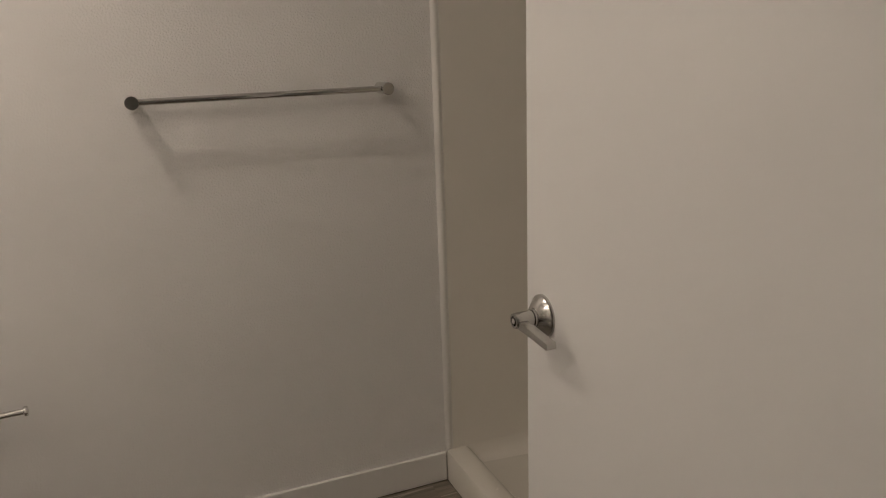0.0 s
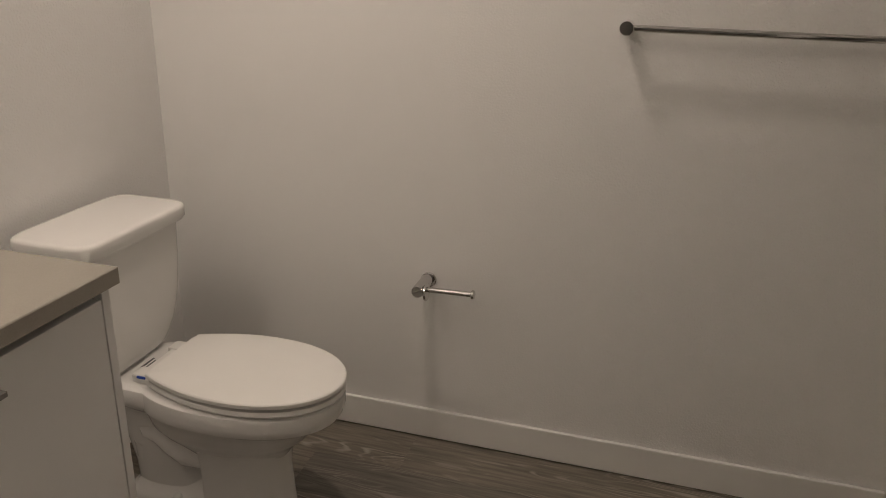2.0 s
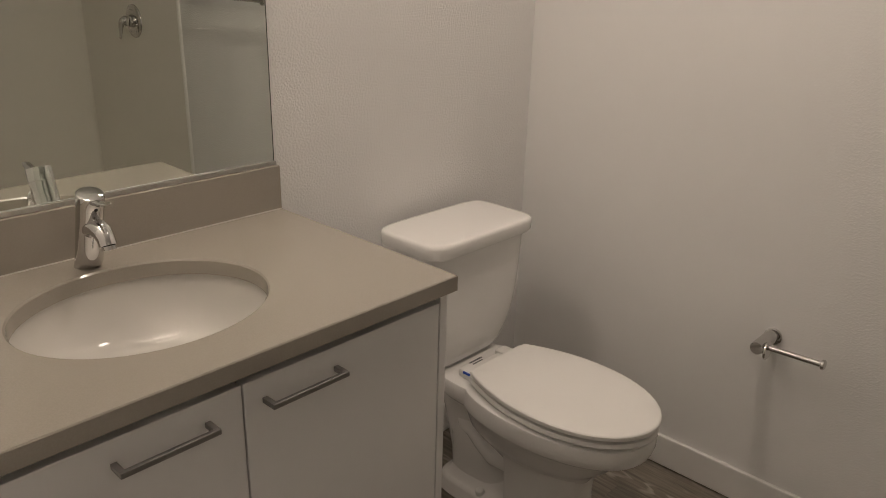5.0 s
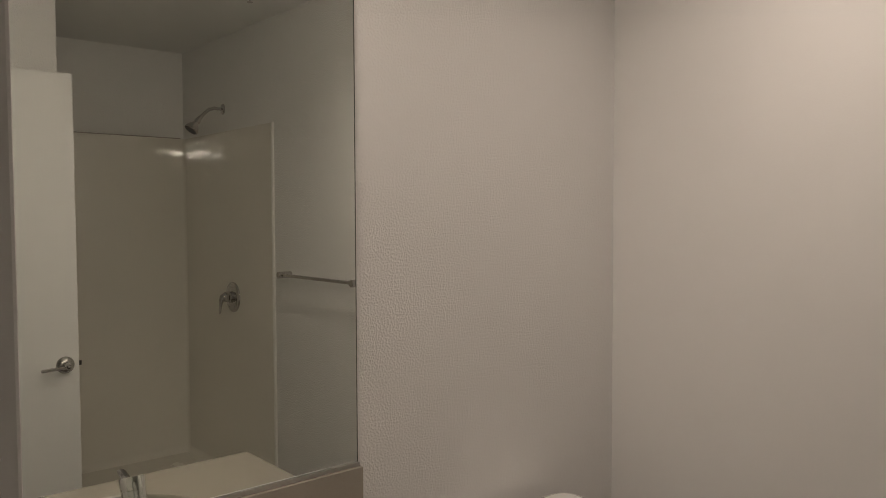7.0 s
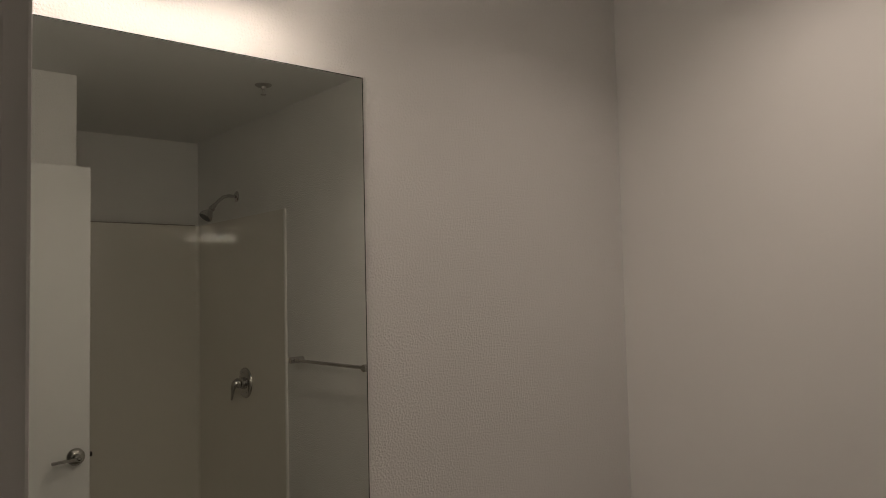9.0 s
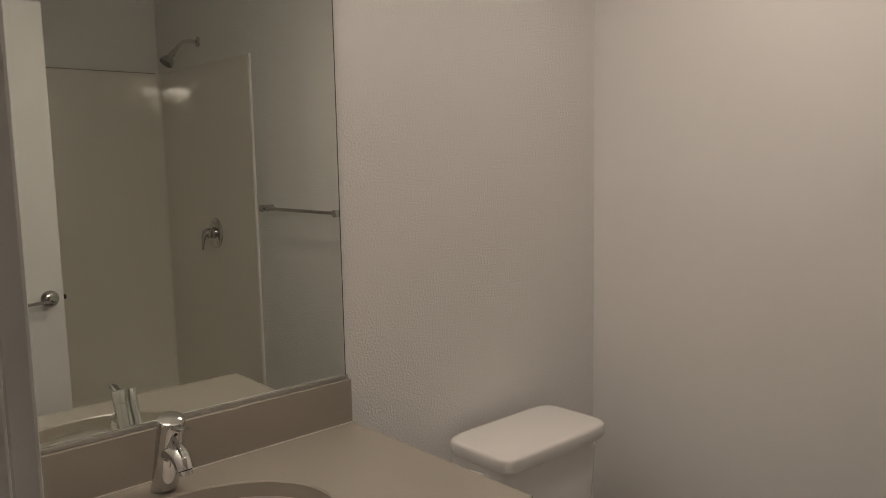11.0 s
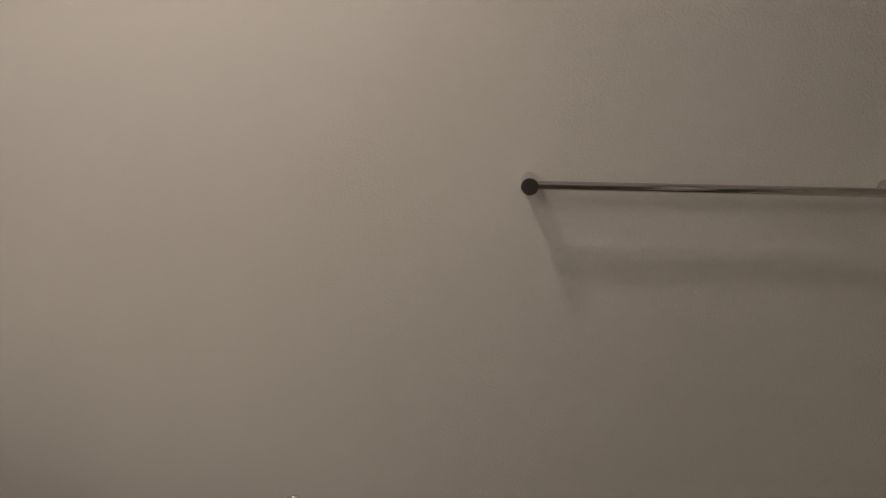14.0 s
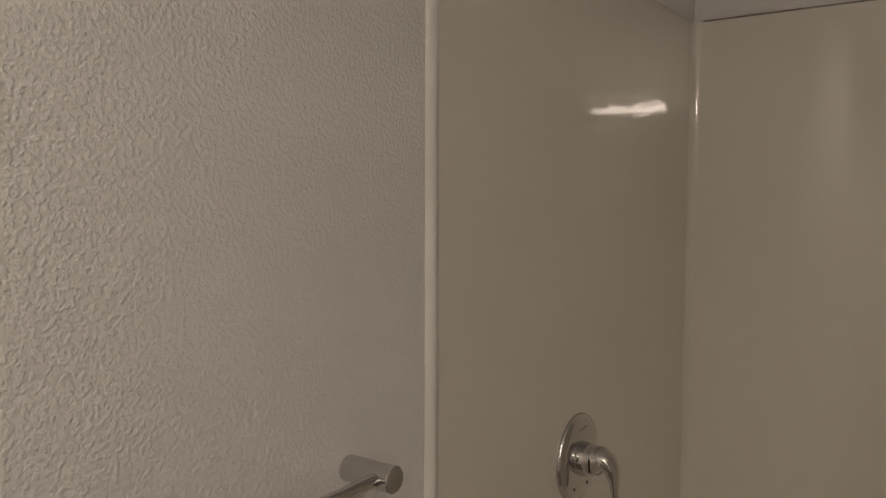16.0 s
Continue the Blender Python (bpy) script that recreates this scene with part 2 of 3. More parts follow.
structure("wall_shower_side", solid((SHOWER_X + W, PARTITION - W, 0), (SHOWER_BACK + 0.025, PARTITION, CEIL)), PAINT, "off-white wall closing the shower's far side", "wall")
structure("wall_south_left", solid((0, SOUTH - W, 0), (DOOR_L - 0.018, SOUTH, CEIL)), PAINT, "off-white wall between vanity and doorway", "wall")
structure("wall_south_right", solid((DOOR_R + 0.018, SOUTH - W, 0), (SHOWER_X + W, SOUTH, CEIL)), PAINT, "off-white wall beside the door's hinges", "wall")
structure("wall_south_header", solid((DOOR_L - 0.018, SOUTH - W, 2.098), (DOOR_R + 0.018, SOUTH, CEIL)), PAINT, "off-white wall above the doorway", "wall")
structure("ceiling", solid((-W, SOUTH - W, CEIL), (SHOWER_BACK + 0.145, W, CEIL + 0.1)), PAINT_CEIL, "plain off-white textured ceiling", "ceiling")
# hall outside the door
structure("hall_wall_west", solid((0.2, -3.4, 0), (0.32, SOUTH - W, CEIL)), PAINT, "plain off-white hall wall", "wall")
structure("hall_wall_east", solid((2.6, -3.4, 0), (2.72, SOUTH - W, CEIL)), PAINT, "plain off-white hall wall", "wall")
structure("hall_wall_south", solid((0.2, -3.52, 0), (2.72, -3.4, CEIL)), PAINT, "plain off-white hall wall", "wall")
structure("hall_wall_north", solid((SHOWER_X + W, SOUTH - W - 0.1, 0), (2.6, SOUTH - W, CEIL)), PAINT, "plain off-white hall wall", "wall")
structure("hall_ceiling", solid((0.2, -3.52, CEIL), (2.72, SOUTH - W, CEIL + 0.1)), PAINT_CEIL, "plain off-white hall ceiling", "ceiling")

# skirting, with its top edge eased
def skirting(name, lo, hi):
    structure(name, solid(lo, hi, 0.003), TRIM, "white painted flat baseboard", "baseboard")


skirting("baseboard_north", (0.0, -0.013, 0.004), (SHOWER_X - 0.002, -0.0005, 0.101))
skirting("baseboard_west", (0.0005, -0.91, 0.004), (0.013, -0.0135, 0.101))
skirting("baseboard_partition", (SHOWER_X - 0.013, SOUTH + 0.02, 0.004), (SHOWER_X - 0.0005, PARTITION - 0.002, 0.101))


# ---- doorway and door ----
def door_frame():
    f = thing("door_1_frame", (DOOR_L, SOUTH, 0), "white painted flat door frame around the doorway", "door frame", kind="structure")
    top = 2.08
    part("jamb", solid((DOOR_L - 0.018, SOUTH - W - 0.001, 0), (DOOR_L, SOUTH + 0.001, top + 0.018), 0.0015), TRIM, f)
    part("jamb", solid((DOOR_R, SOUTH - W - 0.001, 0), (DOOR_R + 0.018, SOUTH + 0.001, top + 0.018), 0.0015), TRIM, f)
    part("head_jamb", solid((DOOR_L, SOUTH - W - 0.001, top), (DOOR_R, SOUTH + 0.001, top + 0.018), 0.0015), TRIM, f)
    part("stop", solid((DOOR_L, SOUTH - 0.075, 0), (DOOR_L + 0.010, SOUTH - 0.042, top), 0.0015), TRIM, f)
    part("stop", solid((DOOR_R - 0.010, SOUTH - 0.075, 0), (DOOR_R, SOUTH - 0.042, top), 0.0015), TRIM, f)
    part("casing", solid((DOOR_L - 0.062, SOUTH + 0.001, 0), (DOOR_L - 0.005, SOUTH + 0.015, top + 0.062), 0.002), TRIM, f)
    part("casing", solid((DOOR_R + 0.005, SOUTH + 0.001, 0), (DOOR_R + 0.062, SOUTH + 0.015, top + 0.062), 0.002), TRIM, f)
    part("casing", solid((DOOR_L - 0.005, SOUTH + 0.001, top + 0.005), (DOOR_R + 0.005, SOUTH + 0.015, top + 0.062), 0.002), TRIM, f)
    part("casing", solid((DOOR_L - 0.062, SOUTH - W - 0.015, 0), (DOOR_L - 0.005, SOUTH - W - 0.001, top + 0.062), 0.002), TRIM, f)
    part("casing", solid((DOOR_R + 0.005, SOUTH - W - 0.015, 0), (DOOR_R + 0.062, SOUTH - W - 0.001, top + 0.062), 0.002), TRIM, f)


door_frame()

DOOR_X, DOOR_EDGE, LEVER_Y, LEVER_Z = 1.824, -1.001, -1.052, 0.936


def door_leaf():
    d = thing("door_1", (DOOR_X + 0.02, SOUTH + 0.005, 0.0), "open white flush interior door with a satin lever", "door", kind="structure")
    part("leaf", solid((DOOR_X, SOUTH + 0.012, 0.012), (DOOR_X + 0.035, DOOR_EDGE, 2.066), 0.0015), DOOR_PAINT, d)
    for side in (-1, 1):
        x0 = DOOR_X if side < 0 else DOOR_X + 0.035
        out = Vector((side, 0, 0))
        base = Vector((x0, LEVER_Y, LEVER_Z))
        h = part("lever_handle", turned(base, out, [(0, 0.0335), (0.003, 0.0335), (0.0055, 0.0320), (0.011, 0.025), (0.017, 0.0185), (0.0175, 0.0150), (0.021, 0.0150)], 40), NICKEL, d, "satin nickel lever handle with round rose", True)
        part("neck", turned(base + out * 0.020, out, [(0, 0.0112), (0.0018, 0.0112), (0.002, 0.0126), (0.016, 0.0124), (0.029, 0.0120), (0.031, 0.0112), (0.031, 0.008), (0.0290, 0.0075)], 28), NICKEL, h, "", True)
        part("key_button", turned(base + out * 0.0485, out, [(0, 0.0050), (0.003, 0.0045), (0.0035, 0.003)], 16), CHROME, h, "", True)
        tip = base + out * 0.0425
        blade = []
        for along, hh, drop in ((-0.004, 0.0060, 0.003), (0.03, 0.0058, 0.004), (0.062, 0.0053, 0.006), (0.0915, 0.0050, 0.008), (0.094, 0.0040, 0.0082)):
            blade.append([tip + Vector((side * dx, -along, dz - drop)) for dx, dz in ((-0.0085, -hh), (0.0065, -hh), (0.0065, hh), (-0.0085, hh))])
        part("lever", loft(blade), NICKEL, h, "", False)
    part("latch_plate", solid((DOOR_X + 0.006, DOOR_EDGE - 0.001, LEVER_Z - 0.028), (DOOR_X + 0.029, DOOR_EDGE + 0.001, LEVER_Z + 0.028), 0.0005), NICKEL, d)
    part("latch_bolt", solid((DOOR_X + 0.011, DOOR_EDGE + 0.0005, LEVER_Z - 0.009), (DOOR_X + 0.024, DOOR_EDGE + 0.013, LEVER_Z + 0.009), 0.002), LATCH, d, "dark latch bolt")
    for z in (0.25, 1.05, 1.85):
        part("hinge", rod((DOOR_X + 0.040, SOUTH + 0.010, z - 0.045), (DOOR_X + 0.040, SOUTH + 0.010, z + 0.045), 0.006, 12), NICKEL, d)


door_leaf()


# ---- shower stall ----
def stall():
    s = thing("shower_stall", (SHOWER_X + 0.03, -0.49, 0.0), "glossy off-white fibreglass shower stall with low curb", "shower")
    y0, y1, xb, xf = -0.006, PARTITION + 0.012, SHOWER_BACK, SHOWER_X + 0.023
    r, line = 0.020, []
    line += [(xf, y0), (xb - r - 0.004, y0)]
    for k in range(9):
        a = math.pi / 2 - k * math.pi / 16
        line.append((xb - r + r * math.cos(a), y0 - r + r * math.sin(a)))
    line += [(xb, y0 - r - 0.004), (xb, y1 + r + 0.004)]
    for k in range(9):
        a = -k * math.pi / 16
        line.append((xb - r + r * math.cos(a), y1 + r + r * math.sin(a)))
    line += [(xb - r - 0.004, y1), (xf, y1)]
    levels = [0.1, 0.104, 0.7, 1.3, STALL_TOP - 0.016, STALL_TOP - 0.012]
    rings = []
    for z, e in ((0.046, 0.050), (0.054, 0.030), (0.064, 0.014), (0.080, 0.004)):
        rings.append([(x - (e if x > xb - r - 0.006 else 0), y - e if y > -0.3 else y + e, z) for x, y in line])
    rings += [[(x, y, z) for x, y in line] for z in levels]
    # rounded top lip that runs back to the wall
    for k in (1, 2, 3):
        a = k * math.pi / 6
        e = 0.012
        ring = []
        for x, y in line:
            ring.append((x, y, levels[-1] + e * math.sin(a)))
        rings.append(ring)
    rings.append([(x + (0.024 if x > xb - 0.03 else 0.0), y + (0.0055 if y > -0.3 else -0.0115 if y < -0.7 else 0), STALL_TOP) for x, y in line])
    part("surround", loft(rings, False, False, False), GELCOAT, s, "", True)
    bead = [(0, 0), (0.003, 0.0035), (0.0065, 0.0065), (0.010, 0.0085), (0.0135, 0.0088), (0.017, 0.0080), (0.020, 0.0065), (0.024, 0.0055), (0.024, 0)]
    for y, sgn in ((-0.0005, -1), (PARTITION + 0.0005, 1)):
        part("flange", loft([[(SHOWER_X + 0.0005 + a, y + sgn * b, z) for a, b in bead] for z in (0.107, 0.6, 1.2, STALL_TOP - 0.006, STALL_TOP)]), SEAT, s, "", True)
    # pan with a rounded curb
    prof = [(0.0, 0.0), (0.0, 0.088), (0.004, 0.098), (0.014, 0.103), (0.060, 0.104), (0.072, 0.100), (0.080, 0.090), (0.090, 0.062), (0.110, 0.052), (0.5, 0.042), (1.0, 0.054), (1.09, 0.062), (xb + 0.0245 - SHOWER_X, 0.064), (xb + 0.0245 - SHOWER_X, 0.0)]
    part("pan", loft([[(SHOWER_X + 0.002 + a * 0.998, y, b) for a, b in prof] for y in (-0.0008, -0.3, -0.7, PARTITION + 0.0008)]), PAN, s, "", True)
    part("drain", turned((2.62, -0.49, 0.041), (0, 0, 1), [(0, 0.055), (0.004, 0.054), (0.005, 0.045)], 28), CHROME, s, "", True)
    # caulk bead whose dark colour draws the shadow line over the stall's lip
    part("caulk_line", solid((xb + 0.006, y1 + 0.25, STALL_TOP + 0.0005), (xb + 0.0249, y0 - 0.02, STALL_TOP + 0.006), 0.001), CAULK, s, "cracked caulk line, coloured dark for its shadow")


stall()


def shower_valve():
    c = Vector((2.546, -0.006, 1.069))
    v = thing("shower_valve", c, "chrome shower valve with round plate and lever", "shower valve")
    n = Vector((0, -1, 0))
    part("plate", turned(c, n, [(0, 0.082), (0.004, 0.082), (0.008, 0.079), (0.012, 0.070), (0.0125, 0.030)], 48), CHROME, v, "", True)
    part("sleeve", turned(c + n * 0.0125, n, [(0, 0.031), (0.003, 0.032), (0.022, 0.029), (0.024, 0.026)], 32), CHROME, v, "", True)
    part("groove", turned(c + n * 0.0365, n, [(0, 0.025), (0.003, 0.025)], 32), DARK, v, "", True)
    part("hub", turned(c + n * 0.0395, n, [(0, 0.0265), (0.010, 0.026), (0.016, 0.020), (0.020, 0.012), (0.021, 0.001)], 32), CHROME, v, "", True)
    path = [(0.0, 0.036, 0.004), (0.001, 0.048, 0.005), (0.002, 0.060, 0.0), (0.004, 0.069, -0.014), (0.005, 0.073, -0.034), (0.006, 0.075, -0.056), (0.007, 0.078, -0.078), (0.007, 0.080, -0.088)]
    sizes = [(0.024, 0.024), (0.0245, 0.0235), (0.0225, 0.0200), (0.018, 0.0145), (0.0135, 0.0095), (0.0115, 0.0065), (0.0115, 0.005), (0.008, 0.003)]
    rings = []
    for i, (a, b, d) in enumerate(path):
        p, q = path[max(i - 1, 0)], path[min(i + 1, len(path) - 1)]
        along = Vector((0, p[1] - q[1], q[2] - p[2])).normalized()
        thick = along.cross(Vector((1, 0, 0)))
        wide, deep = sizes[i]
        rings.append([c + Vector((a, -b, d)) + Vector((wide * math.cos(k * math.pi / 14), 0, 0)) + thick * (deep * math.sin(k * math.pi / 14)) for k in range(28)])
    part("handle", loft(rings), CHROME, v, "", True)
    for dx, dz in ((-0.006, 0.055), (0.012, 0.056)):
        part("mark", solid(c + Vector((dx - 0.007, -0.0128, dz - 0.001)), c + Vector((dx + 0.007, -0.0120, dz + 0.001))), INK, v)
    for dx, dz in ((-0.008, -0.05), (0.006, -0.053)):
        part("screw", turned(c + Vector((dx * 4, -0.0118, dz)), n, [(0, 0.0035), (0.001, 0.003)], 12), INK, v)


shower_valve()


def shower_head():
    b = Vector((2.655, -0.0005, 2.105))
    s = thing("wall_shower", b, "chrome shower head on a bent wall arm", "shower head")
    part("escutcheon", turned(b, (0, -1, 0), [(0, 0.030), (0.003, 0.030), (0.008, 0.024), (0.012, 0.014)], 32), CHROME, s, "", True)
    path = [b + Vector((0, -0.008, 0)), b + Vector((0, -0.05, 0.001)), b + Vector((0, -0.08, -0.008)), b + Vector((0, -0.105, -0.028)), b + Vector((0, -0.135, -0.060))]
    part("arm", sweep(path, [(0.0095, 0.0095)] * 5, 16), CHROME, s, "", True)
    down = Vector((0, -0.60, -0.80)).normalized()
    p = path[-1]
    h = part("head", turned(p, down, [(-0.006, 0.013), (0.012, 0.014), (0.016, 0.017), (0.026, 0.017), (0.030, 0.014), (0.040, 0.018), (0.060, 0.032), (0.072, 0.037), (0.082, 0.038), (0.085, 0.036)], 36), CHROME, s, "", True)
    part("spray_face", turned(p + down * 0.0855, down, [(0, 0.034), (0.002, 0.032)], 36), INK, h, "dark grey spray face", True)


shower_head()


# ---- towel bar and paper holder ----
def towel_bar():
    xl, xr, z, out = 1.300, 1.926, 1.228, 0.070
    t = thing("towel_bar", ((xl + xr) / 2, 0, z), "polished chrome towel bar on two round posts", "towel bar")
    for x in (xl, xr):
        part("post", turned((x, -0.0003, z), (0, -1, 0), [(0, 0.0160), (out - 0.001, 0.0160), (out, 0.0150)], 36), CHROME, t, "", True)
    part("bar", rod((xl + 0.012, -0.052, z), (xr - 0.012, -0.052, z), 0.0080, 24), CHROME, t, "", True)


towel_bar()


def paper_holder():
    x, z = 0.823, 0.520
    t = thing("toilet_paper_holder", (x, 0, z), "chrome toilet paper holder, empty, on the wall", "paper holder")
    part("rose", turned((x + 0.002, -0.0003, z - 0.002), (0, -1, 0), [(0, 0.0225), (0.004, 0.0225), (0.006, 0.0205)], 36), CHROME, t, "", True)
    part("post", turned((x, -0.004, z), (0, -1, 0), [(0, 0.0170), (0.096, 0.0170), (0.098, 0.0158)], 36), CHROME, t, "", True)
    part("arm", rod((x + 0.010, -0.083, z + 0.003), (x + 0.150, -0.083, z + 0.007), 0.0075, 20), CHROME, t, "", True)
    part("collar", rod((x + 0.0170, -0.083, z - 0.005), (x + 0.0235, -0.083, z - 0.0048), 0.0245, 30, 0.002), CHROME, t, "", True)
    part("end_cap", rod((x + 0.146, -0.083, z + 0.0068), (x + 0.155, -0.083, z + 0.0071), 0.0125, 24, 0.002), CHROME, t, "", True)


paper_holder()


# ---- toilet ----
def toilet():
    cy = -0.460
    t = thing("toilet", (0.40, cy, 0), "white two-piece china toilet with closed lid", "toilet")
    # tank: straight sides above, drawn in towards a narrow rounded bottom
    rows = [(0.386, 0.080, 0.070, 0.092), (0.390, 0.092, 0.081, 0.109), (0.402, 0.098, 0.089, 0.124), (0.425, 0.101, 0.095, 0.140), (0.455, 0.103, 0.101, 0.157), (0.50, 0.105, 0.107, 0.171), (0.55, 0.107, 0.112, 0.179), (0.63, 0.108, 0.117, 0.184), (0.728, 0.109, 0.120, 0.187)]
    part("tank", loft([superellipse(0.130, cy - 0.007, z, back - 0.012, hw, 6.5, 64, front - 0.008) for z, back, front, hw in rows]), CERAMIC, t, "", True)
    lid = []
    for z, g in ((0.726, -0.004), (0.7265, 0.002), (0.732, 0.006), (0.756, 0.007), (0.7612, 0.0052), (0.7640, 0.0015), (0.7650, -0.006)):
        lid.append(superellipse(0.150, cy - 0.007, z, 0.104 + g, 0.189 + g, 7.0, 72, 0.107 + g))
    part("tank_lid", loft(lid), CERAMIC, t, "", True)
    fl = part("flush_lever", turned((0.18, cy - 0.183, 0.702), (0, -1, 0), [(0, 0.015), (0.005, 0.015), (0.008, 0.012), (0.014, 0.010), (0.016, 0.006)], 24), WHITE_PLASTIC, t, "white plastic flush lever", True)
    part("paddle", sweep([(0.18, cy - 0.196, 0.702), (0.155, cy - 0.197, 0.700), (0.115, cy - 0.197, 0.694), (0.105, cy - 0.196, 0.693)], [(0.006, 0.008), (0.005, 0.009), (0.004, 0.010), (0.003, 0.006)], 14), WHITE_PLASTIC, fl, "", True)
    part("gasket", solid((0.055, cy - 0.080, 0.3815), (0.185, cy + 0.080, 0.3905), 0.003), INK, t, "dark gasket between tank and bowl")

    # bowl: underside and rim in one skin
    def ring(z, x0, x1, hw, power):
        c = x0 + (x1 - x0) * 0.47
        return superellipse(c, cy, z, c - x0, hw, power, 56, x1 - c)

    rim = [ring(0.185, 0.36, 0.600, 0.080, 2.3), ring(0.215, 0.30, 0.614, 0.092, 2.3), ring(0.240, 0.265, 0.636, 0.110, 2.3), ring(0.265, 0.245, 0.664, 0.127, 2.3), ring(0.290, 0.236, 0.680, 0.134, 2.3), ring(0.312, 0.228, 0.704, 0.146, 2.25), ring(0.3255, 0.225, 0.722, 0.1535, 2.25),
           ring(0.3280, 0.223, 0.739, 0.1610, 2.25), ring(0.3330, 0.222, 0.747, 0.1640, 2.25), ring(0.350, 0.222, 0.752, 0.166, 2.25), ring(0.372, 0.222, 0.752, 0.166, 2.25), ring(0.380, 0.224, 0.750, 0.164, 2.25), ring(0.384, 0.230, 0.744, 0.158, 2.25)]
    part("bowl", loft(rim), CERAMIC, t, "", True)
    deck = [superellipse(0.19, cy, z, 0.150 + g, 0.112 + g, 4.5, 40, 0.17 + g) for z, g in ((0.315, -0.045), (0.335, -0.022), (0.352, -0.006), (0.366, 0.0), (0.378, 0.0), (0.3835, -0.003), (0.385, -0.010))]
    part("deck", loft(deck), CERAMIC, t, "", True)
    shoulder = [superellipse(0.285, cy, z, 0.150 + g, 0.130 + g, 2.9, 48, 0.16 + g) for z, g in ((0.300, -0.040), (0.318, -0.020), (0.334, -0.006), (0.348, 0.0), (0.374, 0.0), (0.381, -0.003), (0.3838, -0.010))]
    part("shoulder", loft(shoulder), CERAMIC, t, "", True)

    # pedestal: a column with a square back edge and a round front
    def column(z, xb, xf, hw, r=0.012):
        pts = [(xb, hw - r), (xb + 0.3 * r, hw - 0.3 * r), (xb + r, hw)]
        mid = xb + 0.42 * (xf - xb)
        pts += [(xb + (mid - xb) * 0.5, hw), (mid, hw)]
        for k in range(1, 13):
            q = k * math.pi / 24
            pts.append((mid + (xf - mid) * math.sin(q) ** 0.9, hw * math.cos(q) ** 0.9 if k < 12 else 0.0))
        return [(x, cy + y, z) for x, y in pts] + [(x, cy - y, z) for x, y in pts[-2::-1]]

    part("pedestal", loft([column(0.0, 0.405, 0.614, 0.090), column(0.004, 0.404, 0.617, 0.0915), column(0.012, 0.405, 0.616, 0.0905), column(0.03, 0.406, 0.614, 0.090), column(0.08, 0.406, 0.609, 0.089), column(0.15, 0.405, 0.604, 0.088), column(0.21, 0.402, 0.608, 0.093), column(0.245, 0.397, 0.618, 0.100), column(0.275, 0.390, 0.636, 0.112)]), CERAMIC, t, "", True)
    neck = [superellipse(0.262, cy, z, a, hw, 2.6, 40, f) for z, a, hw, f in ((0.0, 0.085, 0.066, 0.16), (0.07, 0.085, 0.064, 0.16), (0.12, 0.088, 0.066, 0.16), (0.17, 0.098, 0.072, 0.16), (0.215, 0.112, 0.074, 0.16), (0.25, 0.126, 0.072, 0.16), (0.285, 0.142, 0.078, 0.16), (0.32, 0.160, 0.096, 0.16), (0.35, 0.175, 0.108, 0.16))]
    part("trapway", loft(neck), CERAMIC, t, "", True)
    for sgn in (-1, 1):
        curve = [(0.44, 0.050, 0.205), (0.40, 0.052, 0.180), (0.355, 0.052, 0.178), (0.315, 0.050, 0.20), (0.280, 0.047, 0.225), (0.245, 0.044, 0.225), (0.225, 0.040, 0.19), (0.222, 0.036, 0.14)]
        part("trapway_curve", sweep([(x, cy + sgn * y, z) for x, y, z in curve], [(0.030, 0.030), (0.034, 0.036), (0.035, 0.037), (0.035, 0.037), (0.035, 0.037), (0.034, 0.036), (0.033, 0.034), (0.028, 0.030)], 20), CERAMIC, t, "", True)
    foot = []
    for z, g in ((0.0, 0.001), (0.004, 0.003), (0.010, 0.001), (0.036, -0.002), (0.043, -0.005), (0.048, -0.012), (0.054, -0.022), (0.075, -0.034), (0.105, -0.042)):
        foot.append(superellipse(0.285, cy, z, 0.125 + g, 0.095 + g, 4.2, 44, 0.145))
    part("foot", loft(foot), CERAMIC, t, "", True)
    for sgn in (-1, 1):
        part("bolt_cap", turned((0.325, cy + sgn * 0.076, 0.047), (0, sgn * 0.35, 0.93), [(0, 0.014), (0.008, 0.0135), (0.014, 0.010), (0.016, 0.003)], 20), WHITE_PLASTIC, t, "", True)

    # seat and lid: flat elongated shells with a straight hinge edge
    def half_width(u):
        """Half width along the lid, u from 0 at the hinge to 1 at the front."""
        if u < 0.46:
            return 0.106 + 0.056 * math.sin(u / 0.46 * math.pi / 2) ** 0.85
        return 0.162 * (1 - ((u - 0.46) / 0.54) ** 2.25) ** 0.5

    def shell(z, grow):
        us = [0.5 - 0.5 * math.cos(math.pi * k / 26) for k in range(27)]
        x0, x1 = 0.297 - grow, 0.757 + grow
        k = 1 + grow / 0.162
        side = [(x0 + (x1 - x0) * u, half_width(u) * k) for u in us]
        corner = side[0][1]
        side[0] = (x0 + 0.005, corner - 0.006)
        side.insert(0, (x0, corner - 0.016))
        return [(x, cy + y, z) for x, y in side[:-1]] + [(side[-1][0], cy, z)] + [(x, cy - y, z) for x, y in side[-2::-1]]

    part("seat", loft([shell(z, g) for z, g in ((0.3865, -0.012), (0.388, -0.004), (0.394, 0.0), (0.4035, -0.003), (0.4055, -0.010))]), SEAT, t, "", True)
    part("lid", loft([shell(z, g) for z, g in ((0.4115, -0.010), (0.4120, -0.002), (0.4140, 0.001), (0.4225, 0.001), (0.4250, -0.001), (0.4260, -0.004), (0.4268, -0.07))]), SEAT, t, "", True)
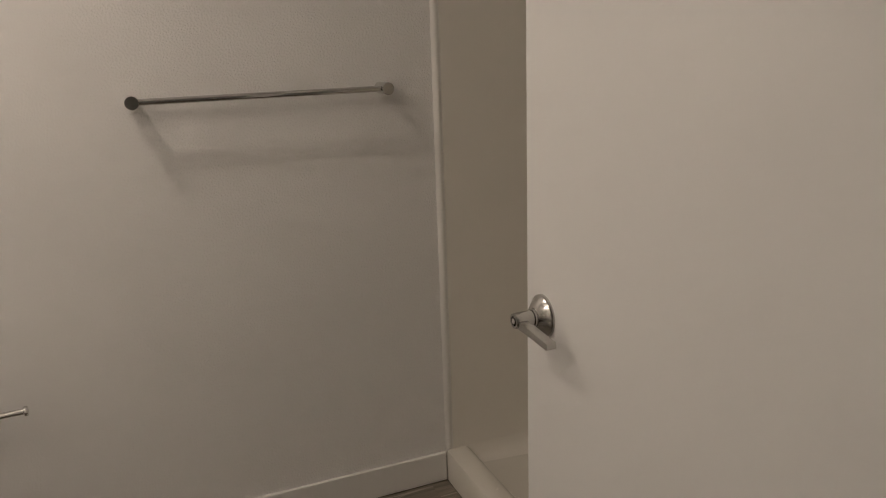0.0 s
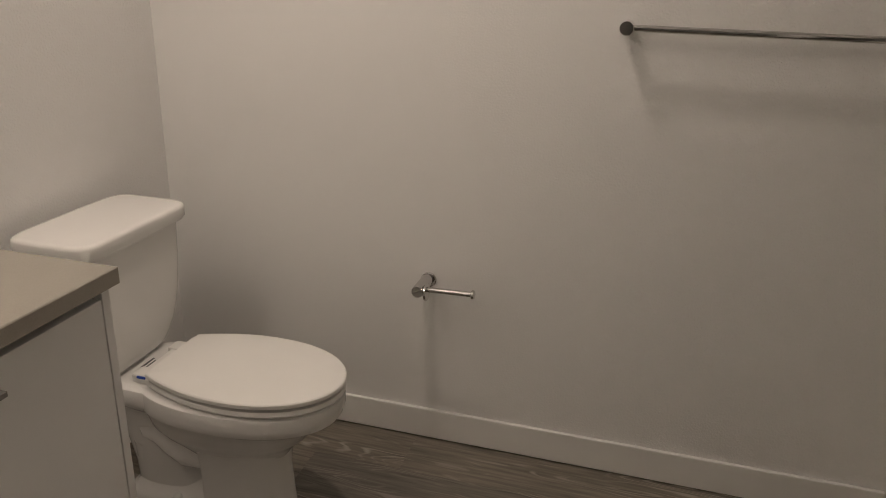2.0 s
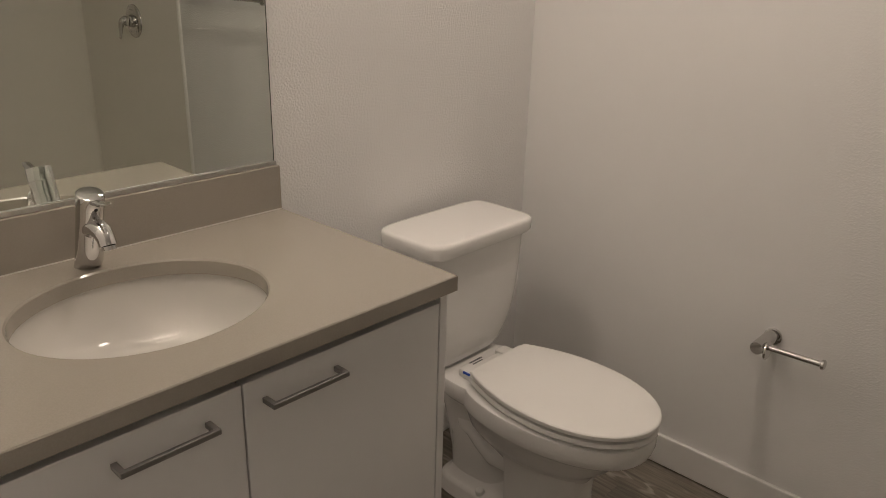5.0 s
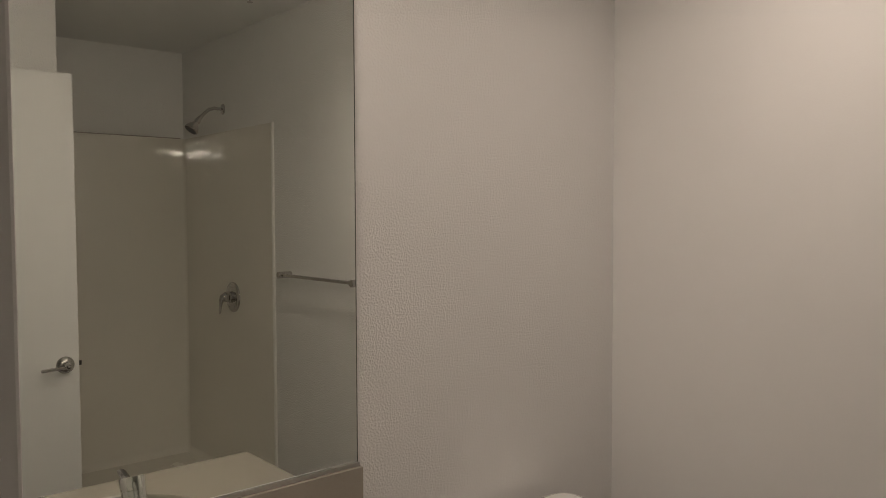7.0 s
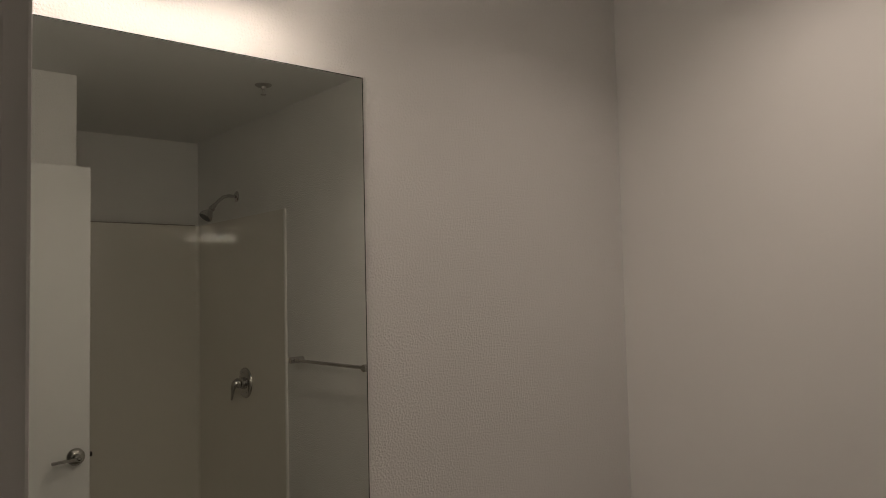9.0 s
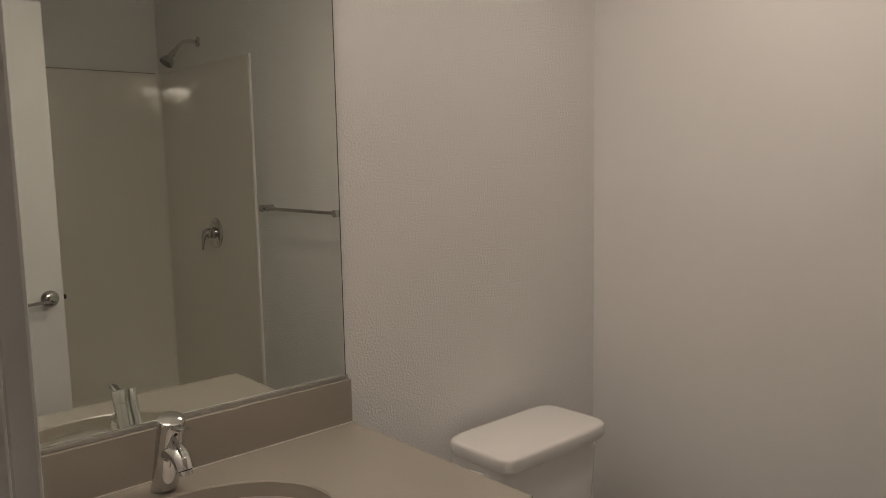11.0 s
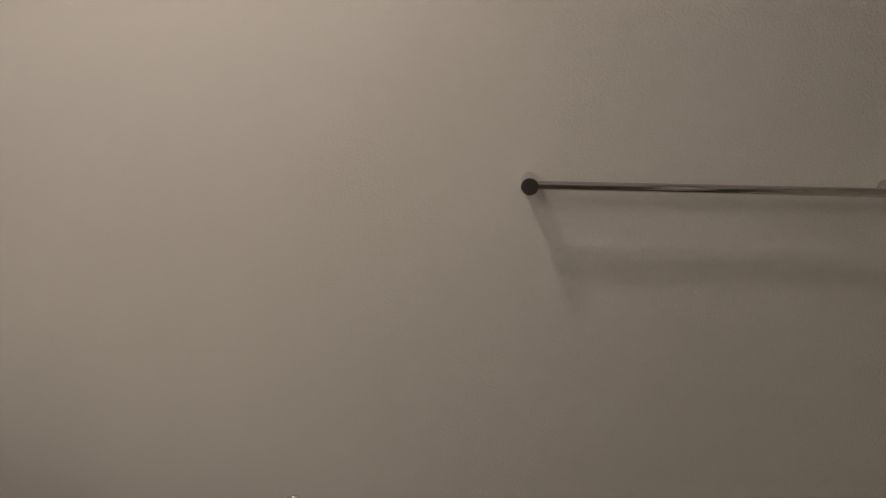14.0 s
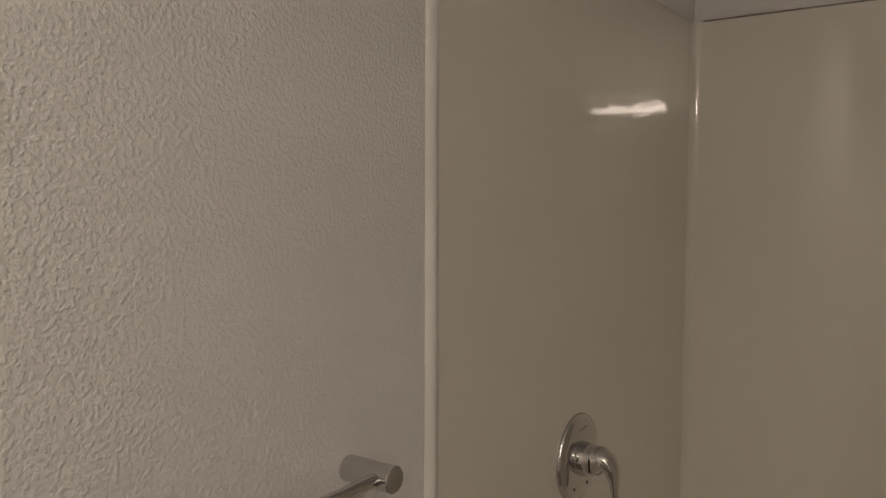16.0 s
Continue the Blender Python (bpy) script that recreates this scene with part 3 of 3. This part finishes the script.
    part("hinge_bar", solid((0.256, cy - 0.092, 0.3845), (0.302, cy + 0.092, 0.403), 0.004), SEAT, t)
    for sgn in (-1, 1):
        part("hinge_cover", solid((0.246, cy + sgn * 0.072 - 0.022, 0.3846), (0.296, cy + sgn * 0.072 + 0.022, 0.407), 0.005), SEAT, t)
    part("hinge_clip", solid((0.262, cy - 0.097, 0.386), (0.294, cy - 0.0855, 0.399), 0.002), WHITE_PLASTIC, t)
    part("hinge_pin", solid((0.262, cy - 0.097, 0.3985), (0.286, cy - 0.085, 0.4045), 0.002), BLUE, t, "small blue plastic pin")
    part("printed_mark", solid((0.221, cy - 0.028, 0.3851), (0.2265, cy + 0.024, 0.3855)), INK, t)
    part("printed_mark", solid((0.232, cy - 0.024, 0.3851), (0.2360, cy + 0.016, 0.3855)), INK, t)


toilet()


# ---- vanity ----
V_R, V_L, V_MID, V_FRONT, TOP = -0.925, -1.800, -1.357, 0.540, 0.865


def vanity():
    v = thing("vanity_cabinet", (0.27, V_MID, 0), "white slab-door bathroom vanity cabinet with bar pulls", "cabinet")
    t = 0.018
    part("side_panel", solid((0.001, V_R - t, 0.0), (V_FRONT + 0.0005, V_R, TOP - 0.031), 0.001), CABINET, v)
    part("side_panel", solid((0.001, V_L + 0.001, 0.0), (V_FRONT + 0.0005, V_L + t, TOP - 0.031), 0.001), CABINET, v)
    part("bottom_panel", solid((0.001, V_L + t, 0.10), (V_FRONT - 0.022, V_R - t, 0.118)), CABINET, v)
    part("toe_kick", solid((V_FRONT - 0.07, V_L + t, 0.0), (V_FRONT - 0.055, V_R - t, 0.10)), CABINET, v)
    # shade of the gap below the counter is put into this rail's colour
    part("top_rail", solid((V_FRONT - 0.040, V_L + t, TOP - 0.075), (V_FRONT - 0.022, V_R - t, TOP - 0.031)), DARK, v, "rail under the counter, coloured dark for the gap's shade")
    for a, b, h0, h1 in ((V_MID + 0.0015, V_R - 0.0205, -1.325, -1.181), (V_L + 0.0205, V_MID - 0.0015, -1.555, -1.411)):
        d = part("cabinet_door", solid((V_FRONT - 0.020, a, 0.105), (V_FRONT, b, 0.8135), 0.0015), CABINET, v, "white slab cabinet door")
        z, x = 0.775, V_FRONT
        part("bar_pull", join(solid((x + 0.0225, h0, z - 0.0045), (x + 0.0300, h1, z + 0.0045), 0.001), solid((x, h0, z - 0.0045), (x + 0.0230, h0 + 0.009, z + 0.0045), 0.001), solid((x, h1 - 0.009, z - 0.0045), (x + 0.0230, h1, z + 0.0045), 0.001)), PULL, d, "brushed metal bar pull")


vanity()

BX, BY, BA, BB = 0.284, -1.370, 0.174, 0.204   # basin centre and half axes


def counter():
    c = thing("countertop", (0.28, V_MID, TOP - 0.030), "warm grey stone countertop with backsplash and oval cutout", "countertop")
    x0, x1, y0, y1, z0, z1 = 0.0008, 0.556, V_L - 0.001, -0.915, TOP - 0.030, TOP
    bm = bmesh.new()
    n = 72
    angle = [2 * math.pi * k / n for k in range(n)]
    # rays from the basin centre out to the slab's outline, with the corners kept
    corners = sorted(math.atan2(y - BY, x - BX) % (2 * math.pi) for x in (x0, x1) for y in (y0, y1))
    angle = sorted(angle + corners)

    def edge(a):
        dx, dy = math.cos(a), math.sin(a)
        far = min(((x1 - BX) / dx if dx > 1e-9 else (x0 - BX) / dx if dx < -1e-9 else 9), ((y1 - BY) / dy if dy > 1e-9 else (y0 - BY) / dy if dy < -1e-9 else 9))
        return BX + dx * far, BY + dy * far

    def oval(a, g=0.0):
        k = 1 / math.sqrt((math.cos(a) / (BA + g)) ** 2 + (math.sin(a) / (BB + g)) ** 2)
        return BX + k * math.cos(a), BY + k * math.sin(a)

    def inset(p, e):
        return (min(max(p[0], x0), x1 - e), min(max(p[1], y0), y1 - e))

    rings = [[(*inset(edge(a), 0), z0) for a in angle], [(*inset(edge(a), 0), z1 - 0.002) for a in angle], [(*inset(edge(a), 0.002), z1) for a in angle],
             [(*oval(a, 0.003), z1) for a in angle], [(*oval(a), z1 - 0.003) for a in angle], [(*oval(a), z0) for a in angle]]
    rows = [[bm.verts.new(p) for p in r] for r in rings]
    rows.append(rows[0])
    m = len(angle)
    for a, b in zip(rows, rows[1:]):
        for i in range(m):
            j = (i + 1) % m
            bm.faces.new((a[i], a[j], b[j], b[i]))
    part("slab", bm, QUARTZ, c, "", True)
    part("sealant_bead", solid((0.0195, y0 + 0.001, z1 - 0.0004), (0.0222, -0.9175, z1 + 0.0020), 0.0006), SEALANT, c, "thin pale sealant bead")
    part("sealant_bead", solid((0.0004, -0.9158, z1 - 0.010), (0.0026, -0.9140, 0.9640), 0.0005), SEALANT, c)
    part("backsplash", solid((0.0008, y0, z1 + 0.0005), (0.020, -0.917, 0.964), 0.0012), QUARTZ, c)


counter()


def basin():
    b = thing("sink", (BX, BY, TOP - 0.17), "white oval undermount ceramic sink", "sink")
    prof = [(1.04, -0.0305), (1.035, -0.033), (1.02, -0.040), (0.99, -0.065), (0.93, -0.095), (0.82, -0.122), (0.64, -0.140), (0.40, -0.150), (0.12, -0.155)]
    rings = [superellipse(BX, BY, TOP + d, BA * k, BB * k, 2.0, 64) for k, d in prof]
    outer = [superellipse(BX, BY, TOP + d - 0.010, BA * k + 0.012, BB * k + 0.012, 2.0, 64) for k, d in prof[::-1]]
    outer.append(superellipse(BX, BY, TOP - 0.0305, BA * 1.04 + 0.02, BB * 1.04 + 0.02, 2.0, 64))
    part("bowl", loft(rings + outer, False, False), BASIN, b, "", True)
    part("drain", turned((BX, BY, TOP - 0.158), (0, 0, 1), [(0, 0.034), (0.004, 0.033), (0.005, 0.026), (0.003, 0.022)], 32), CHROME, b, "", True)
    part("stopper", turned((BX, BY, TOP - 0.156), (0, 0, 1), [(0, 0.020), (0.006, 0.020), (0.010, 0.012), (0.011, 0.002)], 28), CHROME, b, "", True)
    part("overflow_hole", turned((BX + BA * 0.985, BY, TOP - 0.066), (-1, 0, 0.35), [(-0.002, 0.011), (0.0035, 0.0105), (0.0036, 0.002)], 24), DARK, b, "dark overflow hole", True)


basin()


def faucet():
    o = Vector((0.071, -1.370, TOP))
    f = thing("faucet", o, "chrome single-lever bathroom faucet leaning over the sink", "faucet")
    tilt = math.radians(19.0)
    axis = Vector((math.sin(tilt), 0, math.cos(tilt)))     # along the leaning body
    ahead = Vector((math.cos(tilt), 0, -math.sin(tilt)))   # square to it, over the basin

    def at(along, forward, side=0.0):
        return o + axis * along * 0.94 + ahead * forward + Vector((0, side, 0))

    body = turned(at(-0.014, 0), axis, [(0, 0.0240), (0.03, 0.0238), (0.06, 0.0234), (0.10, 0.0230), (0.1465, 0.0226), (0.1480, 0.0212)], 40)
    for v in body.verts:
        v.co.z = max(v.co.z, TOP + 0.0004)
    part("body", body, CHROME, f, "", True)
    part("groove", turned(at(0.1340, 0), axis, [(0, 0.0208), (0.0028, 0.0208)], 40), DARK, f, "", True)
    cap = part("handle", turned(at(0.1368, 0), axis, [(0, 0.0222), (0.001, 0.0232), (0.0245, 0.0232), (0.0262, 0.0224), (0.0270, 0.0195), (0.0272, 0.002)], 40), CHROME, f, "", True)
    lever = [at(0.155, 0.008), at(0.160, 0.024), at(0.169, 0.041), at(0.180, 0.057), at(0.184, 0.063)]
    part("lever", sweep(lever, [(0.0095, 0.0062), (0.0095, 0.0052), (0.0090, 0.0042), (0.0085, 0.0036), (0.0060, 0.0022)], 16), CHROME, cap, "", True)
    part("indicator", turned(at(0.144, 0.0225), ahead, [(0, 0.0035), (0.0012, 0.0032)], 14), DARK, cap)
    mark = solid((-0.0035, -0.007, 0.0), (0.0035, 0.007, 0.0006))
    bmesh.ops.transform(mark, matrix=Matrix.Translation(at(0.1641, -0.006)) @ Matrix.Rotation(tilt, 4, "Y"), verts=mark.verts)
    part("printed_mark", mark, PULL, cap)
    path = [(0.086, 0.000), (0.101, 0.016), (0.110, 0.032), (0.112, 0.048), (0.107, 0.061), (0.098, 0.070)]
    part("spout", sweep([at(a, b) for a, b in path], [(0.0195, 0.019), (0.0190, 0.0175), (0.0180, 0.0155), (0.0168, 0.014), (0.0155, 0.0128), (0.015, 0.0125)], 24), CHROME, f, "", True)
    part("aerator", turned(at(0.098, 0.0702), ahead * 0.62 - axis * 0.78, [(0, 0.0125), (0.007, 0.012), (0.0075, 0.009)], 24), CHROME, f, "", True)


faucet()


def wall_mirror():
    y0, y1, z0, z1 = -1.795, -0.921, 0.975, 2.018
    m = thing("wall_mirror", (0.003, (y0 + y1) / 2, z0), "large frameless wall mirror above the vanity", "mirror")
    part("backing", solid((0.0008, y0, z0 - 0.006), (0.0050, y1, z1)), MIRROR_EDGE, m)
    part("glass", solid((0.0052, y0 + 0.003, z0 - 0.003), (0.0060, y1 - 0.003, z1 - 0.003)), MIRROR, m)
    part("channel", join(solid((0.0008, y0, 0.9648), (0.0115, y1 + 0.001, 0.9672), 0.0005), solid((0.0085, y0, 0.9660), (0.0120, y1 + 0.001, 0.9740), 0.0012)), ALUMINIUM, m, "bright metal channel under the mirror")


wall_mirror()


def vanity_light():
    y, z, x, half = -1.372, 2.156, 0.114, 0.257
    v = thing("vanity_light", (0.0, y, z), "lit tube bar light with metal plate over the mirror", "wall light")
    part("back_plate", solid((0.0005, y - 0.055, z - 0.052), (0.030, y + 0.045, z + 0.052), 0.003), BRONZE, v, "dark brushed metal back plate")
    part("stem", rod((0.029, y, z), (x - 0.030, y, z), 0.010, 16), PULL, v)
    part("diffuser", rod((x, y - half, z), (x, y + half, z), 0.036, 36, 0.006), TUBE_GLOW, v, "lit white tube diffuser", True)
    # unseen metal shield, added behind the diffuser to keep its light off the wall
    arc = [math.pi + radians(a) for a in range(-46, 47, 4)]
    ring = [(0.0400, a) for a in arc] + [(0.0365, a) for a in arc[::-1]]
    part("added_shield", loft([[(x + r * math.cos(a), y + e, z + r * math.sin(a)) for r, a in ring] for e in (-half, half)]), ALUMINIUM, v, "added satin metal shield behind the diffuser")
    for s in (-1, 1):
        part("end_cap", rod((x, y + s * (half + 0.0005), z), (x, y + s * (half + 0.020), z), 0.026, 32, 0.002), PULL, v, "", True)


vanity_light()


def sprinkler():
    c = Vector((1.76, -0.28, CEIL))
    s = thing("fire_sprinkler", c, "small satin metal fire sprinkler on the ceiling", "sprinkler")
    part("escutcheon", turned(c, (0, 0, -1), [(0, 0.038), (0.003, 0.038), (0.008, 0.030), (0.009, 0.014)], 32), ALUMINIUM, s, "", True)
    part("body", turned(c + Vector((0, 0, -0.008)), (0, 0, -1), [(0, 0.012), (0.012, 0.010)], 20), ALUMINIUM, s, "", True)
    for sgn in (-1, 1):
        part("yoke", rod(c + Vector((sgn * 0.009, 0, -0.018)), c + Vector((sgn * 0.003, 0, -0.045)), 0.002, 10), ALUMINIUM, s)
    part("deflector", turned(c + Vector((0, 0, -0.045)), (0, 0, -1), [(0, 0.013), (0.0015, 0.013)], 24), ALUMINIUM, s, "", True)


sprinkler()


def ceiling_light():
    c = Vector((0.73, -0.46, CEIL))
    s = thing("ceiling_light", c, "round white recessed ceiling downlight, lit", "ceiling light")
    part("trim_ring", turned(c + Vector((0, 0, -0.0005)), (0, 0, -1), [(0, 0.085), (0.003, 0.085), (0.006, 0.080), (0.003, 0.064), (0.0, 0.062)], 40), WHITE_PLASTIC, s, "", True)
    part("lens", turned(c + Vector((0, 0, -0.001)), (0, 0, -1), [(0, 0.0615), (0.0015, 0.061)], 40), LENS_GLOW, s, "lit round lens", True)
    lamp = bpy.data.lights.new("downlight", "AREA")
    lamp.shape, lamp.size, lamp.energy, lamp.color = "DISK", 0.118, DOWN_WATTS, WARM
    lamp.spread = radians(136)   # slightly recessed
    ob = new("downlight", lamp)
    ob.location = c + Vector((0, 0, -0.007))


ceiling_light()


# ---- floor planks, last ----
def plank_floor():
    f = tagged(part("floor", solid((-W, -3.52, -0.08), (SHOWER_BACK + 0.145, W, -0.003)), DARK), "grey wood-look vinyl plank floor", "floor", "", "structure")
    rng = random.Random(4)
    width, length, gap = 0.178, 1.22, 0.0003
    meshes = {}
    y = -0.002
    while y > -3.38:
        x_lo = 0.002 if y > SOUTH - 0.05 else 0.322
        x_hi = (SHOWER_X + 0.001) if y > SOUTH - 0.05 else 2.598
        wide = min(width, y + 3.398)
        x = x_lo - rng.choice((0.15, 0.42, 0.68, 0.95))
        while x < x_hi:
            a, b = max(x, x_lo), min(x + length, x_hi)
            if b - a > 0.02:
                key = (round(b - a, 3), round(wide, 3))
                if key not in meshes:
                    bm = solid((gap / 2, -wide + gap / 2, -0.0028), (b - a - gap / 2, -gap / 2, 0.0), 0.0003, 1)
                    me = bpy.data.meshes.new("plank")
                    bm.to_mesh(me)
                    bm.free()
                    me.materials.append(PLANK)
                    meshes[key] = me
                p = new("plank", meshes[key])
                p.location = (a, y, 0)
                p.parent = f
            x += length
        y -= wide


plank_floor()
